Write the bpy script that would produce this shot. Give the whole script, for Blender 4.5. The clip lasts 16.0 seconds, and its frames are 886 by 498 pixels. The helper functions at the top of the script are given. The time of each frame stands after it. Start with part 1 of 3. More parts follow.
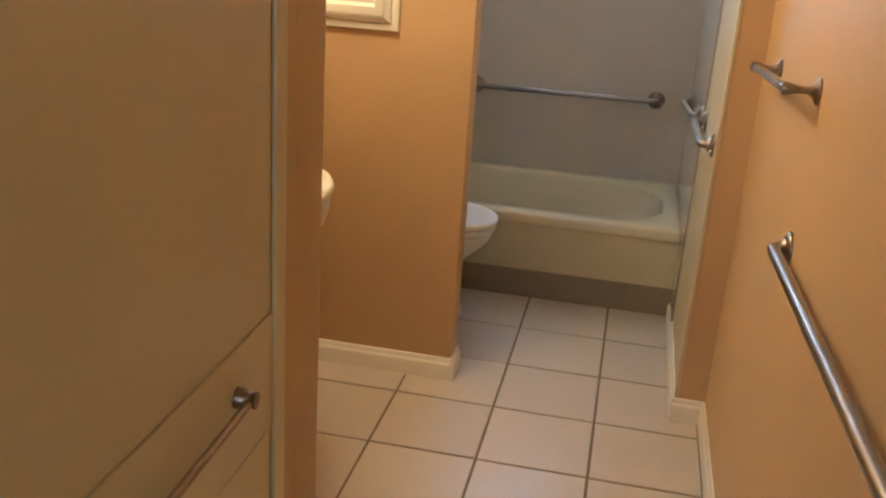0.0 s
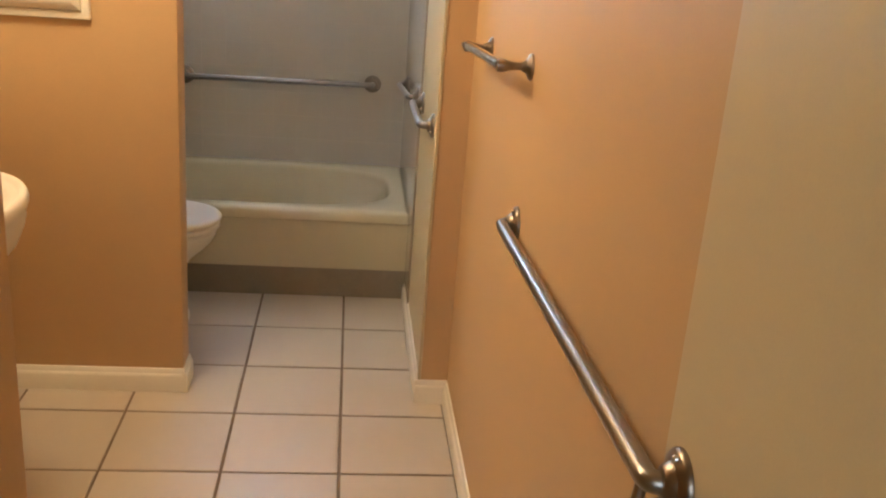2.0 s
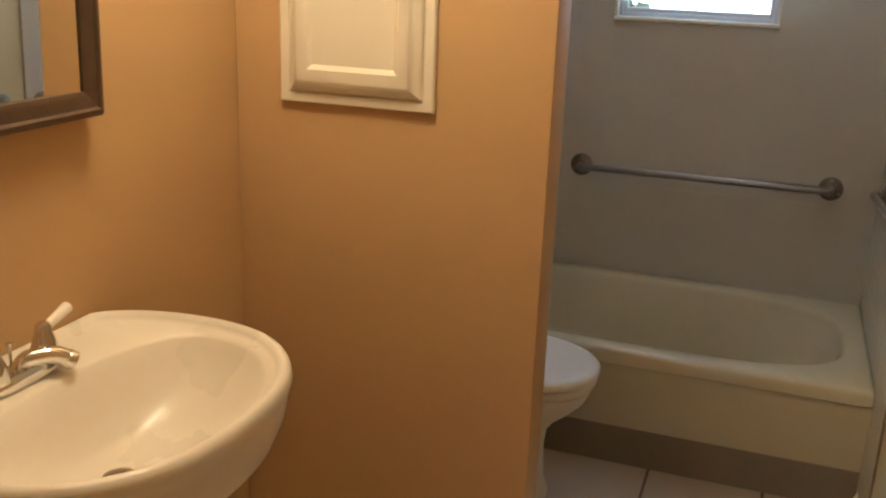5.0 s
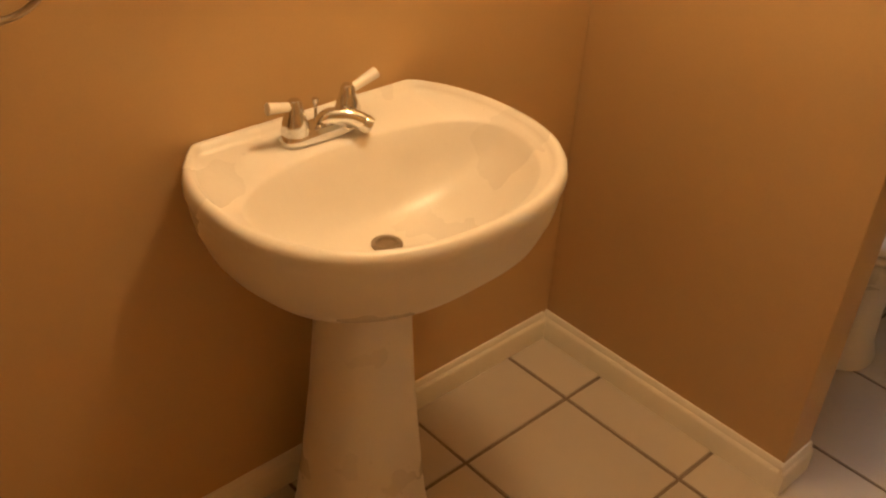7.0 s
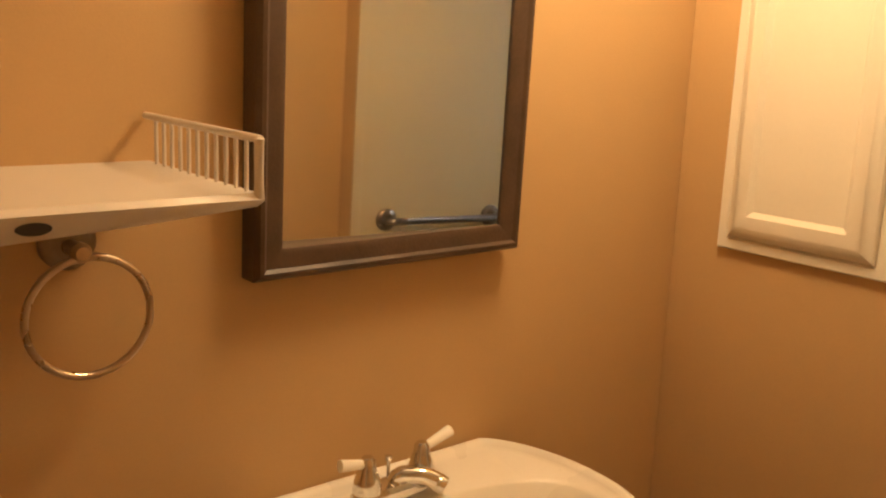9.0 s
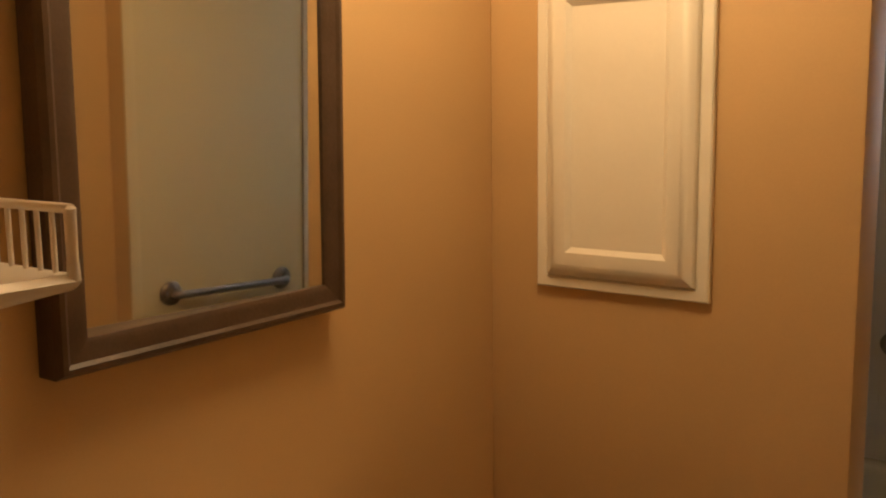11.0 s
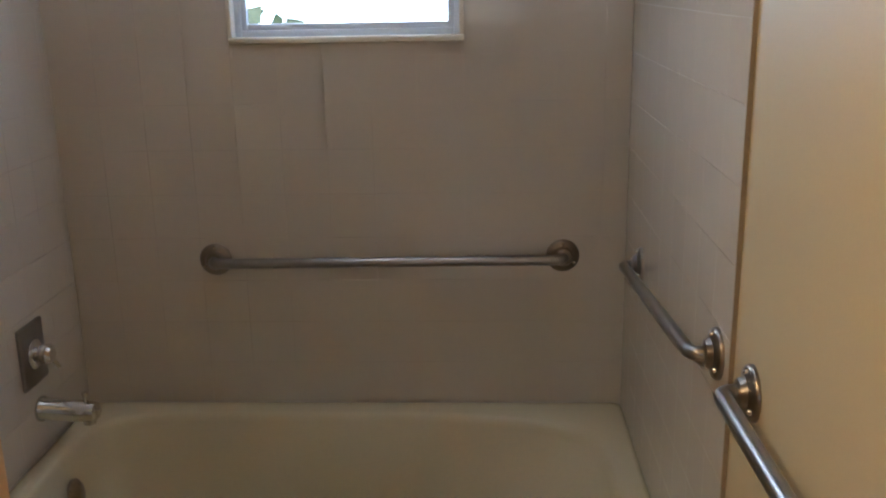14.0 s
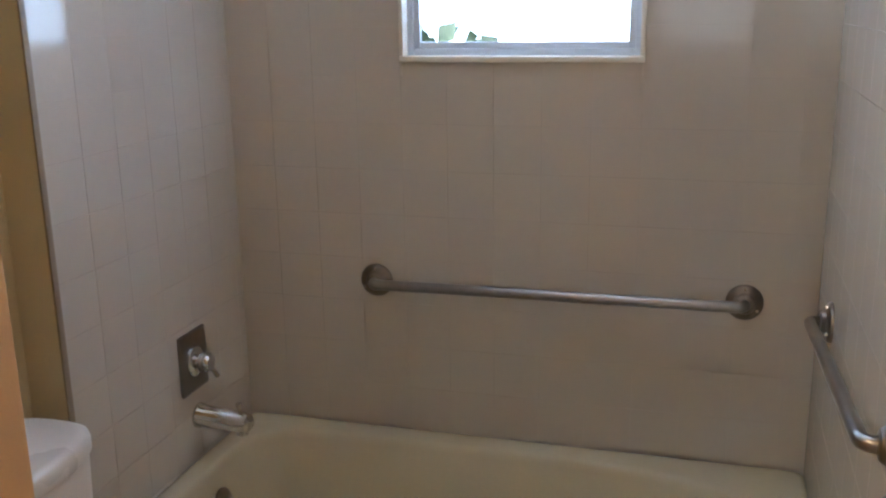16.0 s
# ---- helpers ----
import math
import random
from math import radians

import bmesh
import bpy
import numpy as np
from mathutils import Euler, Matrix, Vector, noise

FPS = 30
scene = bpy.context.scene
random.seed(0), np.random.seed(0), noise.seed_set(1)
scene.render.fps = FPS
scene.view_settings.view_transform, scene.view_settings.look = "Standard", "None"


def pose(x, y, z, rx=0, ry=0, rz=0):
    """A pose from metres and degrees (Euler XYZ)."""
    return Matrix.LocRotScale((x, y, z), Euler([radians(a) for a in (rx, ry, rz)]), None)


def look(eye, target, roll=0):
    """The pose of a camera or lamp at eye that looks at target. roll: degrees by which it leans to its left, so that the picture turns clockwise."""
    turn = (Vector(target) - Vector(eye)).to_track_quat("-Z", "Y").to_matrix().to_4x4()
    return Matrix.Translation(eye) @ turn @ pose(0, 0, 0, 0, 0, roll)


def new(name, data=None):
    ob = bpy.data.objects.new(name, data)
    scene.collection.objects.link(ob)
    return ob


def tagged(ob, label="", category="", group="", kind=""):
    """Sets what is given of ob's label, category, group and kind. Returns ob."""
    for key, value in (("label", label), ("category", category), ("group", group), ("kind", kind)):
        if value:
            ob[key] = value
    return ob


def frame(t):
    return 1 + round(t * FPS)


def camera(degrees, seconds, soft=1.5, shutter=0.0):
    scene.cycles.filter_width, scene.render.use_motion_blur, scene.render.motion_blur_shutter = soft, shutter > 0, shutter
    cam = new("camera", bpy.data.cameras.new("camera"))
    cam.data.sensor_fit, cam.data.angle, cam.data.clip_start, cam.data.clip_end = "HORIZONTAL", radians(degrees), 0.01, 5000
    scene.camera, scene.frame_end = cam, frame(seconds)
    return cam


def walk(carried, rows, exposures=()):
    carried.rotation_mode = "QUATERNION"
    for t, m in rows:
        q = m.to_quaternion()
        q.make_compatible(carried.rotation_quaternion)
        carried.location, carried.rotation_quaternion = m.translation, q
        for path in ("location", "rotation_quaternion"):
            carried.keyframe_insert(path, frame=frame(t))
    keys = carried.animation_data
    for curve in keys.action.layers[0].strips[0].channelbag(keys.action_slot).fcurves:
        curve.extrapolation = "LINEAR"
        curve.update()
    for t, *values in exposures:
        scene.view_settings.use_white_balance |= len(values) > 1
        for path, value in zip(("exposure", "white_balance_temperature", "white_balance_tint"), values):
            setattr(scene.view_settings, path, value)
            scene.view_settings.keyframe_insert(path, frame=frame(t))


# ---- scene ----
cam = camera(50.1, 16.0, soft=2.2)
PATH = [
    (0, (0.316, -2.753, 1.524), (-0.033, -0.903, 0.851), 3.9),
    (0.5, (0.328, -2.726, 1.521), (0.207, -0.854, 0.828), 3.9),
    (1, (0.32, -2.731, 1.515), (0.351, -0.857, 0.819), 3.6),
    (1.5, (0.297, -2.721, 1.512), (0.458, -0.848, 0.831), 4.2),
    (2, (0.308, -2.66, 1.502), (0.523, -0.784, 0.845), 4.5),
    (2.5, (0.325, -2.521, 1.498), (0.538, -0.642, 0.846), 3.9),
    (3, (0.342, -2.293, 1.485), (0.501, -0.409, 0.834), 3.5),
    (3.5, (0.311, -2.1, 1.492), (0.403, -0.212, 0.837), 3.2),
    (4, (0.326, -1.911, 1.465), (0.203, -0.015, 0.841), 2.0),
    (4.5, (0.31, -1.749, 1.462), (-0.091, 0.116, 0.861), 0.9),
    (5, (0.231, -1.627, 1.464), (-0.399, 0.176, 0.869), 2.1),
    (5.2, (0.212, -1.578, 1.45), (-0.537, 0.181, 0.863), 2.0),
    (7.3, (0.354, -1.418, 1.559), (-0.857, -0.289, 0.436), 3.3),
    (7.4, (0.343, -1.444, 1.566), (-0.87, -0.308, 0.453), 3.0),
    (7.5, (0.347, -1.448, 1.551), (-0.872, -0.301, 0.456), 2.9),
    (8, (0.408, -1.424, 1.499), (-1.014, -0.298, 0.651), 1.9),
    (8.5, (0.333, -1.426, 1.502), (-1.163, -0.239, 0.908), 1.9),
    (8.7, (0.322, -1.427, 1.515), (-1.209, -0.234, 1.033), 2.0),
    (10.8, (0.201, -1.44, 1.501), (-1.067, 0.084, 1.235), -0.7),
    (11, (0.172, -1.419, 1.494), (-1.008, 0.169, 1.205), -0.8),
    (11.5, (0.116, -1.344, 1.464), (-0.716, 0.44, 1.108), 0.0),
    (12, (0.184, -1.235, 1.46), (-0.37, 0.635, 1.021), 0.3),
    (12.5, (0.178, -1.025, 1.425), (-0.051, 0.905, 0.95), 2.1),
    (13, (0.154, -0.84, 1.419), (0.271, 1.091, 0.91), 3.0),
    (13.5, (0.144, -0.728, 1.443), (0.309, 1.195, 0.918), 1.4),
    (14, (0.24, -0.476, 1.396), (0.15, 1.447, 0.854), -1.1),
    (14.5, (0.301, -0.35, 1.353), (0.012, 1.553, 0.808), -2.4),
    (15, (0.302, -0.333, 1.352), (-0.074, 1.544, 0.773), -2.5),
    (15.5, (0.324, -0.333, 1.375), (-0.141, 1.513, 0.761), -2.3),
    (16, (0.342, -0.333, 1.398), (-0.195, 1.526, 0.893), -0.9),
]
walk(cam, [(t, look(eye, target, roll)) for t, eye, target, roll in PATH], exposures=[(0, 0.14, 5150, 7), (1, 0.36, 5200, 7), (2, 0.34, 5300, 7), (3.5, 0.10, 5200, 7), (5, -0.33, 5350, 7), (7.3, -0.2, 7000, 18), (8.0, 0.1, 7000, 18), (8.6, -0.15, 6500, 17), (11, -1.1, 6600, 15), (12, -0.95, 6800, 13), (13, -0.42, 5600, 10), (13.5, -0.39, 5500, 10), (14.0, -0.33, 5250, 10), (15, -0.03, 5080, 9), (16, 0.10, 4950, 10)])

# ---------------------------------------------------------------- world, sun, lamps
world = bpy.data.worlds.new("sky")
scene.world = world
world.use_nodes = True
wn = world.node_tree
sky = wn.nodes.new("ShaderNodeTexSky")
sky.sky_type = 'NISHITA'
sky.sun_disc = False
sky.sun_elevation = radians(48)
sky.sun_rotation = radians(200)
wn.links.new(sky.outputs[0], wn.nodes["Background"].inputs[0])
wn.nodes["Background"].inputs[1].default_value = 0.15

sun = new("sun", bpy.data.lights.new("sun", 'SUN'))
sun.data.energy, sun.data.angle, sun.data.color = 3.0, radians(0.5), (1.0, 0.95, 0.87)
sun.matrix_basis = look((-5.0, 0.5, 5.6), (0, 0, 0))

# the sky's light in the window over the tub, and two added fill lamps
day = new("window_daylight", bpy.data.lights.new("window_daylight", 'AREA'))
day.data.shape, day.data.size, day.data.size_y = 'RECTANGLE', 1.6, 1.2
day.data.energy, day.data.color = 12.0, (0.80, 0.89, 1.0)
day.matrix_basis = look((-0.08, 3.1, 2.75), (-0.08, 1.0, 0.9))
# added lamp, aimed up through the window so the ceiling brightens the back wall
up = new("ceiling_fill", bpy.data.lights.new("ceiling_fill", 'AREA'))
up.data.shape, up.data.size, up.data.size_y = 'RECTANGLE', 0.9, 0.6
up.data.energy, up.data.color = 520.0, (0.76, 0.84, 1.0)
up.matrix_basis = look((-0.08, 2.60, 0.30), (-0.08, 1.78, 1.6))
# unseen fill lamp, added outside the doorway for the door and entry walls
bed = new("bedroom_fill", bpy.data.lights.new("bedroom_fill", 'AREA'))
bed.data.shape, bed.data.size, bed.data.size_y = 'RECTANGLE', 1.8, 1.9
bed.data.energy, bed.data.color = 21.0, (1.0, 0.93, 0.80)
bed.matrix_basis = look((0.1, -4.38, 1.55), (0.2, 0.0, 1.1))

# vanity light over the mirror
bulb = new("vanity_bulb", bpy.data.lights.new("vanity_bulb", 'POINT'))
bulb.data.energy, bulb.data.shadow_soft_size, bulb.data.color = 39.0, 0.14, (1.0, 0.72, 0.38)
bulb.location = (-0.50, -0.38, 2.10)

# ---------------------------------------------------------------- plan, in metres
XL, XR, XA = -0.866, 0.672, 0.580     # west wall, hall's east wall, alcove's east wall
YP, YPB, XP = 0.140, 0.250, -0.177    # partition: front, back, free end
YR, YB = 0.105, 1.730                 # return in the east wall, back wall
YN, XN = -1.640, -0.055               # near wall of the sink niche and its free end
YT = -1.785                           # where the cream paint begins on the east wall
YD = -2.780                           # doorway wall
H = 2.30
TUB_Y, RIM = 0.962, 0.377
XW = -0.780                           # tiled west wall of the alcove
SEAM_E, SEAM_W = 0.752, 1.050
WX0, WX1, WZ0, WZ1 = -0.342, 0.188, 1.278, 1.900


# ---------------------------------------------------------------- materials
def material(name, colour, rough=0.5, metal=0.0, vary=0.06, scale=6.0, grain=120.0, bump=0.05, spec=0.5, random_tone=0.0, coat=0.0):
    m = bpy.data.materials.new(name)
    m.use_nodes = True
    t = m.node_tree
    b = t.nodes["Principled BSDF"]
    b.inputs["Roughness"].default_value = rough
    b.inputs["Metallic"].default_value = metal
    b.inputs["Specular IOR Level"].default_value = spec
    b.inputs["Coat Weight"].default_value = coat
    co = t.nodes.new("ShaderNodeTexCoord")
    geo = t.nodes.new("ShaderNodeNewGeometry")
    n1 = t.nodes.new("ShaderNodeTexNoise")
    n1.inputs["Scale"].default_value = scale
    n1.inputs["Detail"].default_value = 4.0
    n2 = t.nodes.new("ShaderNodeTexNoise")
    n2.inputs["Scale"].default_value = grain
    n2.inputs["Detail"].default_value = 3.0
    t.links.new(geo.outputs["Position"], n1.inputs["Vector"])
    t.links.new(geo.outputs["Position"], n2.inputs["Vector"])
    ramp = t.nodes.new("ShaderNodeValToRGB")
    ramp.color_ramp.elements[0].position, ramp.color_ramp.elements[1].position = 0.3, 0.7
    ramp.color_ramp.elements[0].color = (*[c * (1 - vary) for c in colour], 1)
    ramp.color_ramp.elements[1].color = (*[min(1.0, c * (1 + vary)) for c in colour], 1)
    mix = t.nodes.new("ShaderNodeMath")
    mix.operation = 'MULTIPLY_ADD'
    mix.inputs[1].default_value = 0.3
    t.links.new(n2.outputs["Fac"], mix.inputs[0])
    sc = t.nodes.new("ShaderNodeMath")
    sc.operation = 'MULTIPLY'
    sc.inputs[1].default_value = 0.7
    t.links.new(n1.outputs["Fac"], sc.inputs[0])
    t.links.new(sc.outputs[0], mix.inputs[2])
    t.links.new(mix.outputs[0], ramp.inputs["Fac"])
    out = ramp.outputs["Color"]
    if random_tone:
        info = t.nodes.new("ShaderNodeObjectInfo")
        mr = t.nodes.new("ShaderNodeMapRange")
        mr.inputs["To Min"].default_value, mr.inputs["To Max"].default_value = 1 - random_tone, 1 + random_tone
        t.links.new(info.outputs["Random"], mr.inputs["Value"])
        hs = t.nodes.new("ShaderNodeHueSaturation")
        t.links.new(mr.outputs["Result"], hs.inputs["Value"])
        t.links.new(out, hs.inputs["Color"])
        out = hs.outputs["Color"]
    t.links.new(out, b.inputs["Base Color"])
    rr = t.nodes.new("ShaderNodeMapRange")
    rr.inputs["To Min"].default_value, rr.inputs["To Max"].default_value = max(0.02, rough * 0.85), min(1.0, rough * 1.15)
    t.links.new(n1.outputs["Fac"], rr.inputs["Value"])
    t.links.new(rr.outputs["Result"], b.inputs["Roughness"])
    if bump:
        bp = t.nodes.new("ShaderNodeBump")
        bp.inputs["Strength"].default_value = bump
        bp.inputs["Distance"].default_value = 0.004
        t.links.new(n2.outputs["Fac"], bp.inputs["Height"])
        t.links.new(bp.outputs["Normal"], b.inputs["Normal"])
    return m


ORANGE = material("orange wall paint", (0.545, 0.360, 0.172), 0.52, vary=0.05, scale=2.2, grain=260, bump=0.07, spec=0.28)
CREAM = material("cream wall paint", (0.57, 0.475, 0.285), 0.45, vary=0.04, scale=2.0, grain=260, bump=0.06, spec=0.4)
CEIL = material("ceiling paint", (0.75, 0.70, 0.60), 0.8, vary=0.04, bump=0.2)
TRIM = material("white trim paint", (0.78, 0.72, 0.60), 0.35, vary=0.04, scale=8, bump=0.06)
DOOR = material("cream door paint", (0.63, 0.51, 0.29), 0.4, vary=0.04, scale=3, bump=0.08)
CABINET = material("white cabinet paint", (0.78, 0.72, 0.60), 0.35, vary=0.03, scale=5, bump=0.05)
TILE = material("cream floor tile", (0.50, 0.43, 0.345), 0.33, vary=0.03, scale=4, grain=30, bump=0.0, random_tone=0.05)
GROUT = material("dark grout", (0.19, 0.14, 0.10), 0.9, vary=0.25, scale=14, grain=300, bump=0.3)
WTILE = material("glazed off-white wall tile", (0.56, 0.505, 0.415), 0.09, vary=0.02, scale=5, grain=40, bump=0.0, random_tone=0.012)
WGROUT = material("pale wall grout", (0.565, 0.51, 0.42), 0.35, vary=0.08, scale=12, bump=0.2)
CAULK = material("brown seam caulk", (0.26, 0.20, 0.13), 0.6, vary=0.15, scale=20, bump=0.2)
TUBM = material("almond enamel", (0.60, 0.525, 0.345), 0.20, vary=0.04, scale=5, bump=0.015)
# darkened colour: the shade under the tub's apron is put into its base
TOE = material("tub base with painted shade", (0.24, 0.195, 0.135), 0.5, vary=0.12, scale=9, bump=0.1)
CHINA = material("white vitreous china", (0.74, 0.69, 0.61), 0.28, vary=0.03, scale=4, bump=0.0)
CHROME = material("chrome", (0.75, 0.74, 0.72), 0.10, 1.0, vary=0.05, scale=30, bump=0.01)
STEEL = material("brushed steel", (0.30, 0.275, 0.25), 0.30, 1.0, vary=0.10, scale=30, grain=500, bump=0.03)
DULL = material("tarnished steel", (0.30, 0.24, 0.18), 0.34, 1.0, vary=0.25, scale=40, bump=0.05)
FLANGE = material("dull steel flange", (0.26, 0.22, 0.18), 0.30, 1.0, vary=0.15, scale=40, bump=0.02)
NICKEL = material("brushed nickel", (0.55, 0.45, 0.33), 0.28, 1.0, vary=0.10, scale=30, bump=0.02)
ACRYL = material("pale acrylic", (0.82, 0.77, 0.68), 0.2, vary=0.03, bump=0.0)
FRAMEM = material("dark bronze mirror frame", (0.075, 0.045, 0.028), 0.42, vary=0.3, scale=18, grain=200, bump=0.15)
MIRROR = material("mirror silver", (0.86, 0.87, 0.84), 0.02, 1.0, vary=0.0, bump=0.0)
PLASTIC = material("white plastic", (0.66, 0.61, 0.55), 0.3, vary=0.03, scale=7, bump=0.02)
DARK = material("dark slot shade", (0.03, 0.025, 0.02), 0.6, vary=0.2, bump=0.0)
ALU = material("white window frame", (0.62, 0.66, 0.70), 0.35, vary=0.05, scale=12, bump=0.03)
CARPET = material("beige carpet", (0.35, 0.28, 0.20), 0.95, vary=0.2, scale=30, grain=600, bump=0.6)
GRASS = material("dry lawn", (0.10, 0.12, 0.04), 0.95, vary=0.4, scale=3, bump=0.5)
BARK = material("bark", (0.12, 0.085, 0.06), 0.9, vary=0.3, scale=20, bump=0.6)
LEAF = material("leaves", (0.15, 0.17, 0.09), 0.6, vary=0.4, scale=5, bump=0.1)
GLASS = bpy.data.materials.new("window glass")
GLASS.use_nodes = True
gb = GLASS.node_tree.nodes["Principled BSDF"]
gb.inputs["Transmission Weight"].default_value = 1.0
gb.inputs["Roughness"].default_value = 0.0
gb.inputs["IOR"].default_value = 1.05
gb.inputs["Base Color"].default_value = (0.97, 0.99, 1.0, 1)

# ---------------------------------------------------------------- mesh helpers
def finish(bm, smooth=None):
    bmesh.ops.recalc_face_normals(bm, faces=bm.faces[:])
    if smooth is not None:
        for f in bm.faces:
            f.smooth = True
        for e in bm.edges:
            if len(e.link_faces) == 2 and e.calc_face_angle(0.0) > radians(smooth):
                e.smooth = False
    return bm


def mesh_object(name, bm, mat):
    me = bpy.data.meshes.new(name)
    bm.to_mesh(me)
    bm.free()
    for m in (mat if isinstance(mat, (list, tuple)) else [mat]):
        me.materials.append(m)
    return new(name, me)


BASES = {}


def thing(name, base, label, category, group="", kind=""):
    e = new(name)
    e.empty_display_size = 0.05
    e.location = base
    BASES[e.name] = Matrix.Translation(base)
    return tagged(e, label, category, group, kind)


def part(name, bm, mat, parent, label=""):
    ob = mesh_object(name, bm, mat)
    ob.parent = parent
    ob.matrix_parent_inverse = BASES.get(parent.name, Matrix()).inverted()
    return tagged(ob, label) if label else ob


def structure(name, bm, mat, label, category):
    return tagged(mesh_object(name, bm, mat), label, category, kind="structure")


def box(x0, x1, y0, y1, z0, z1, bevel=0.0, seg=2, bm=None, smooth=None):
    own = bmesh.new()
    bmesh.ops.create_cube(own, size=1.0)
    for v in own.verts:
        v.co = (x0 + (v.co.x + .5) * (x1 - x0), y0 + (v.co.y + .5) * (y1 - y0), z0 + (v.co.z + .5) * (z1 - z0))
    if bevel:
        bmesh.ops.bevel(own, geom=own.edges[:], offset=bevel, segments=seg, affect='EDGES', profile=0.6)
    finish(own, smooth if smooth is not None else (50 if bevel else None))
    if bm is None:
        return own
    me = bpy.data.meshes.new("tmp")
    own.to_mesh(me)
    own.free()
    bm.from_mesh(me)
    bpy.data.meshes.remove(me)
    return bm


def loft(rings, cap_start=True, cap_end=True, closed=True, smooth=50):
    bm = bmesh.new()
    rows = [[bm.verts.new(p) for p in r] for r in rings]
    n = len(rows[0])
    for a, b in zip(rows, rows[1:]):
        for i in range(n if closed else n - 1):
            j = (i + 1) % n
            bm.faces.new((a[i], a[j], b[j], b[i]))
    if cap_start:
        bm.faces.new(rows[0])
    if cap_end:
        bm.faces.new(rows[-1])
    return finish(bm, smooth)


def axis_frame(d):
    d = Vector(d).normalized()
    u = d.orthogonal().normalized()
    return d, u, d.cross(u)


def lathe(profile, origin, axis, n=24, smooth=40):
    """profile: (radius, height along the axis)."""
    d, u, v = axis_frame(axis)
    o = Vector(origin)
    rings = [[o + d * h + (u * math.cos(a) + v * math.sin(a)) * max(r, 1e-4)
              for a in (2 * math.pi * i / n for i in range(n))] for r, h in profile]
    return loft(rings, smooth=smooth)


def rounded(path, radius, steps=6):
    """A polyline with its inner corners rounded."""
    pts = [Vector(p) for p in path]
    out = [pts[0]]
    for a, b, c in zip(pts, pts[1:], pts[2:]):
        d1, d2 = (a - b), (c - b)
        r = min(radius, d1.length * 0.49, d2.length * 0.49)
        p, q = b + d1.normalized() * r, b + d2.normalized() * r
        for i in range(steps + 1):
            s = i / steps
            out.append(p * (1 - s) ** 2 + b * 2 * s * (1 - s) + q * s ** 2)
    out.append(pts[-1])
    return out


def tube(path, r, n=14, closed=False):
    pts = [Vector(p) for p in path]
    m = len(pts)
    rings = []
    u = None
    for i, p in enumerate(pts):
        a = pts[(i - 1) % m] if (closed or i) else p
        b = pts[(i + 1) % m] if (closed or i < m - 1) else p
        d = (b - a).normalized()
        u = d.orthogonal().normalized() if u is None else (u - d * u.dot(d)).normalized()
        w = d.cross(u)
        rr = r[i] if isinstance(r, (list, tuple)) else r
        rings.append([p + (u * math.cos(t) + w * math.sin(t)) * rr for t in (2 * math.pi * k / n for k in range(n))])
    if closed:
        rings.append(rings[0])
        bm = loft(rings, False, False)
        bmesh.ops.remove_doubles(bm, verts=bm.verts[:], dist=1e-5)
        return finish(bm, 60)
    return loft(rings)


def outline(cx, cy, rx, ry, power, n=64, power_left=None):
    pts = []
    for i in range(n):
        a = 2 * math.pi * i / n
        c, s = math.cos(a), math.sin(a)
        p = power_left if power_left and c < 0 else power
        x = cx + rx * math.copysign(abs(c) ** (2 / p), c)
        y = cy + ry * math.copysign(abs(s) ** (2 / p), s)
        pts.append((x, y))
    return pts


def profile_run(profile, a, b, out):
    """A moulding: profile of (distance from the wall, height) swept from a to b on the floor; out points off the wall."""
    o = Vector((*out, 0))
    rings = [[Vector((p[0], p[1], 0)) + o * d + Vector((0, 0, h)) for d, h in profile] for p in (a, b)]
    return loft(rings, smooth=35)


BACKDROP = bpy.data.materials.new("bright sky")
BACKDROP.use_nodes = True
bb = BACKDROP.node_tree.nodes["Principled BSDF"]
bb.inputs["Base Color"].default_value = (0.8, 0.85, 0.9, 1)
bb.inputs["Emission Color"].default_value = (0.90, 0.95, 1.0, 1)
bb.inputs["Emission Strength"].default_value = 6.5

BASE_PROFILE = [(0, 0.0), (0.014, 0.0), (0.014, 0.053), (0.012, 0.060), (0.008, 0.064), (0.007, 0.073), (0.004, 0.079), (0, 0.080)]

# ---------------------------------------------------------------- structure
W = 0.10
structure("wall_west", box(XL - W, XL, YN - W, YB, -0.03, H), ORANGE, "orange painted wall behind the pedestal sink", "wall")

bm = box(XL - W, WX0, YB + 0.0012, YB + W, -0.03, H)
box(WX1, XA, YB + 0.0012, YB + W, -0.03, H, bm=bm)
box(WX0, WX1, YB + 0.0012, YB + W, -0.03, WZ0, bm=bm)
box(WX0, WX1, YB + 0.0012, YB + W, WZ1, H, bm=bm)
structure("wall_north", bm, WGROUT, "tiled back wall over the bathtub with a window", "wall")

structure("wall_east_hall", box(XR, XR + 0.16, YT, YR, -0.03, H), ORANGE, "orange painted wall with grab bars", "wall")
structure("wall_east_entry", box(XR - 0.003, XR + 0.16, -4.4, YT, -0.03, H), CREAM, "cream painted wall beside the doorway", "wall")
bm = box(XA, XR + 0.16, YR, YB + W, -0.03, H)
for f in bm.faces:
    f.material_index = 1 if f.normal.y < -0.5 else 0
structure("wall_east_alcove", bm, [CREAM, ORANGE], "cream alcove wall with an orange return", "wall")
structure("partition_wall", box(XL, XP, YP, YPB, -0.03, H, 0.006), ORANGE, "orange painted partition between sink and toilet", "wall")
structure("wall_niche_south", box(XL, XN, YN - W, YN, -0.03, H, 0.004), ORANGE, "orange painted wall closing the sink niche", "wall")
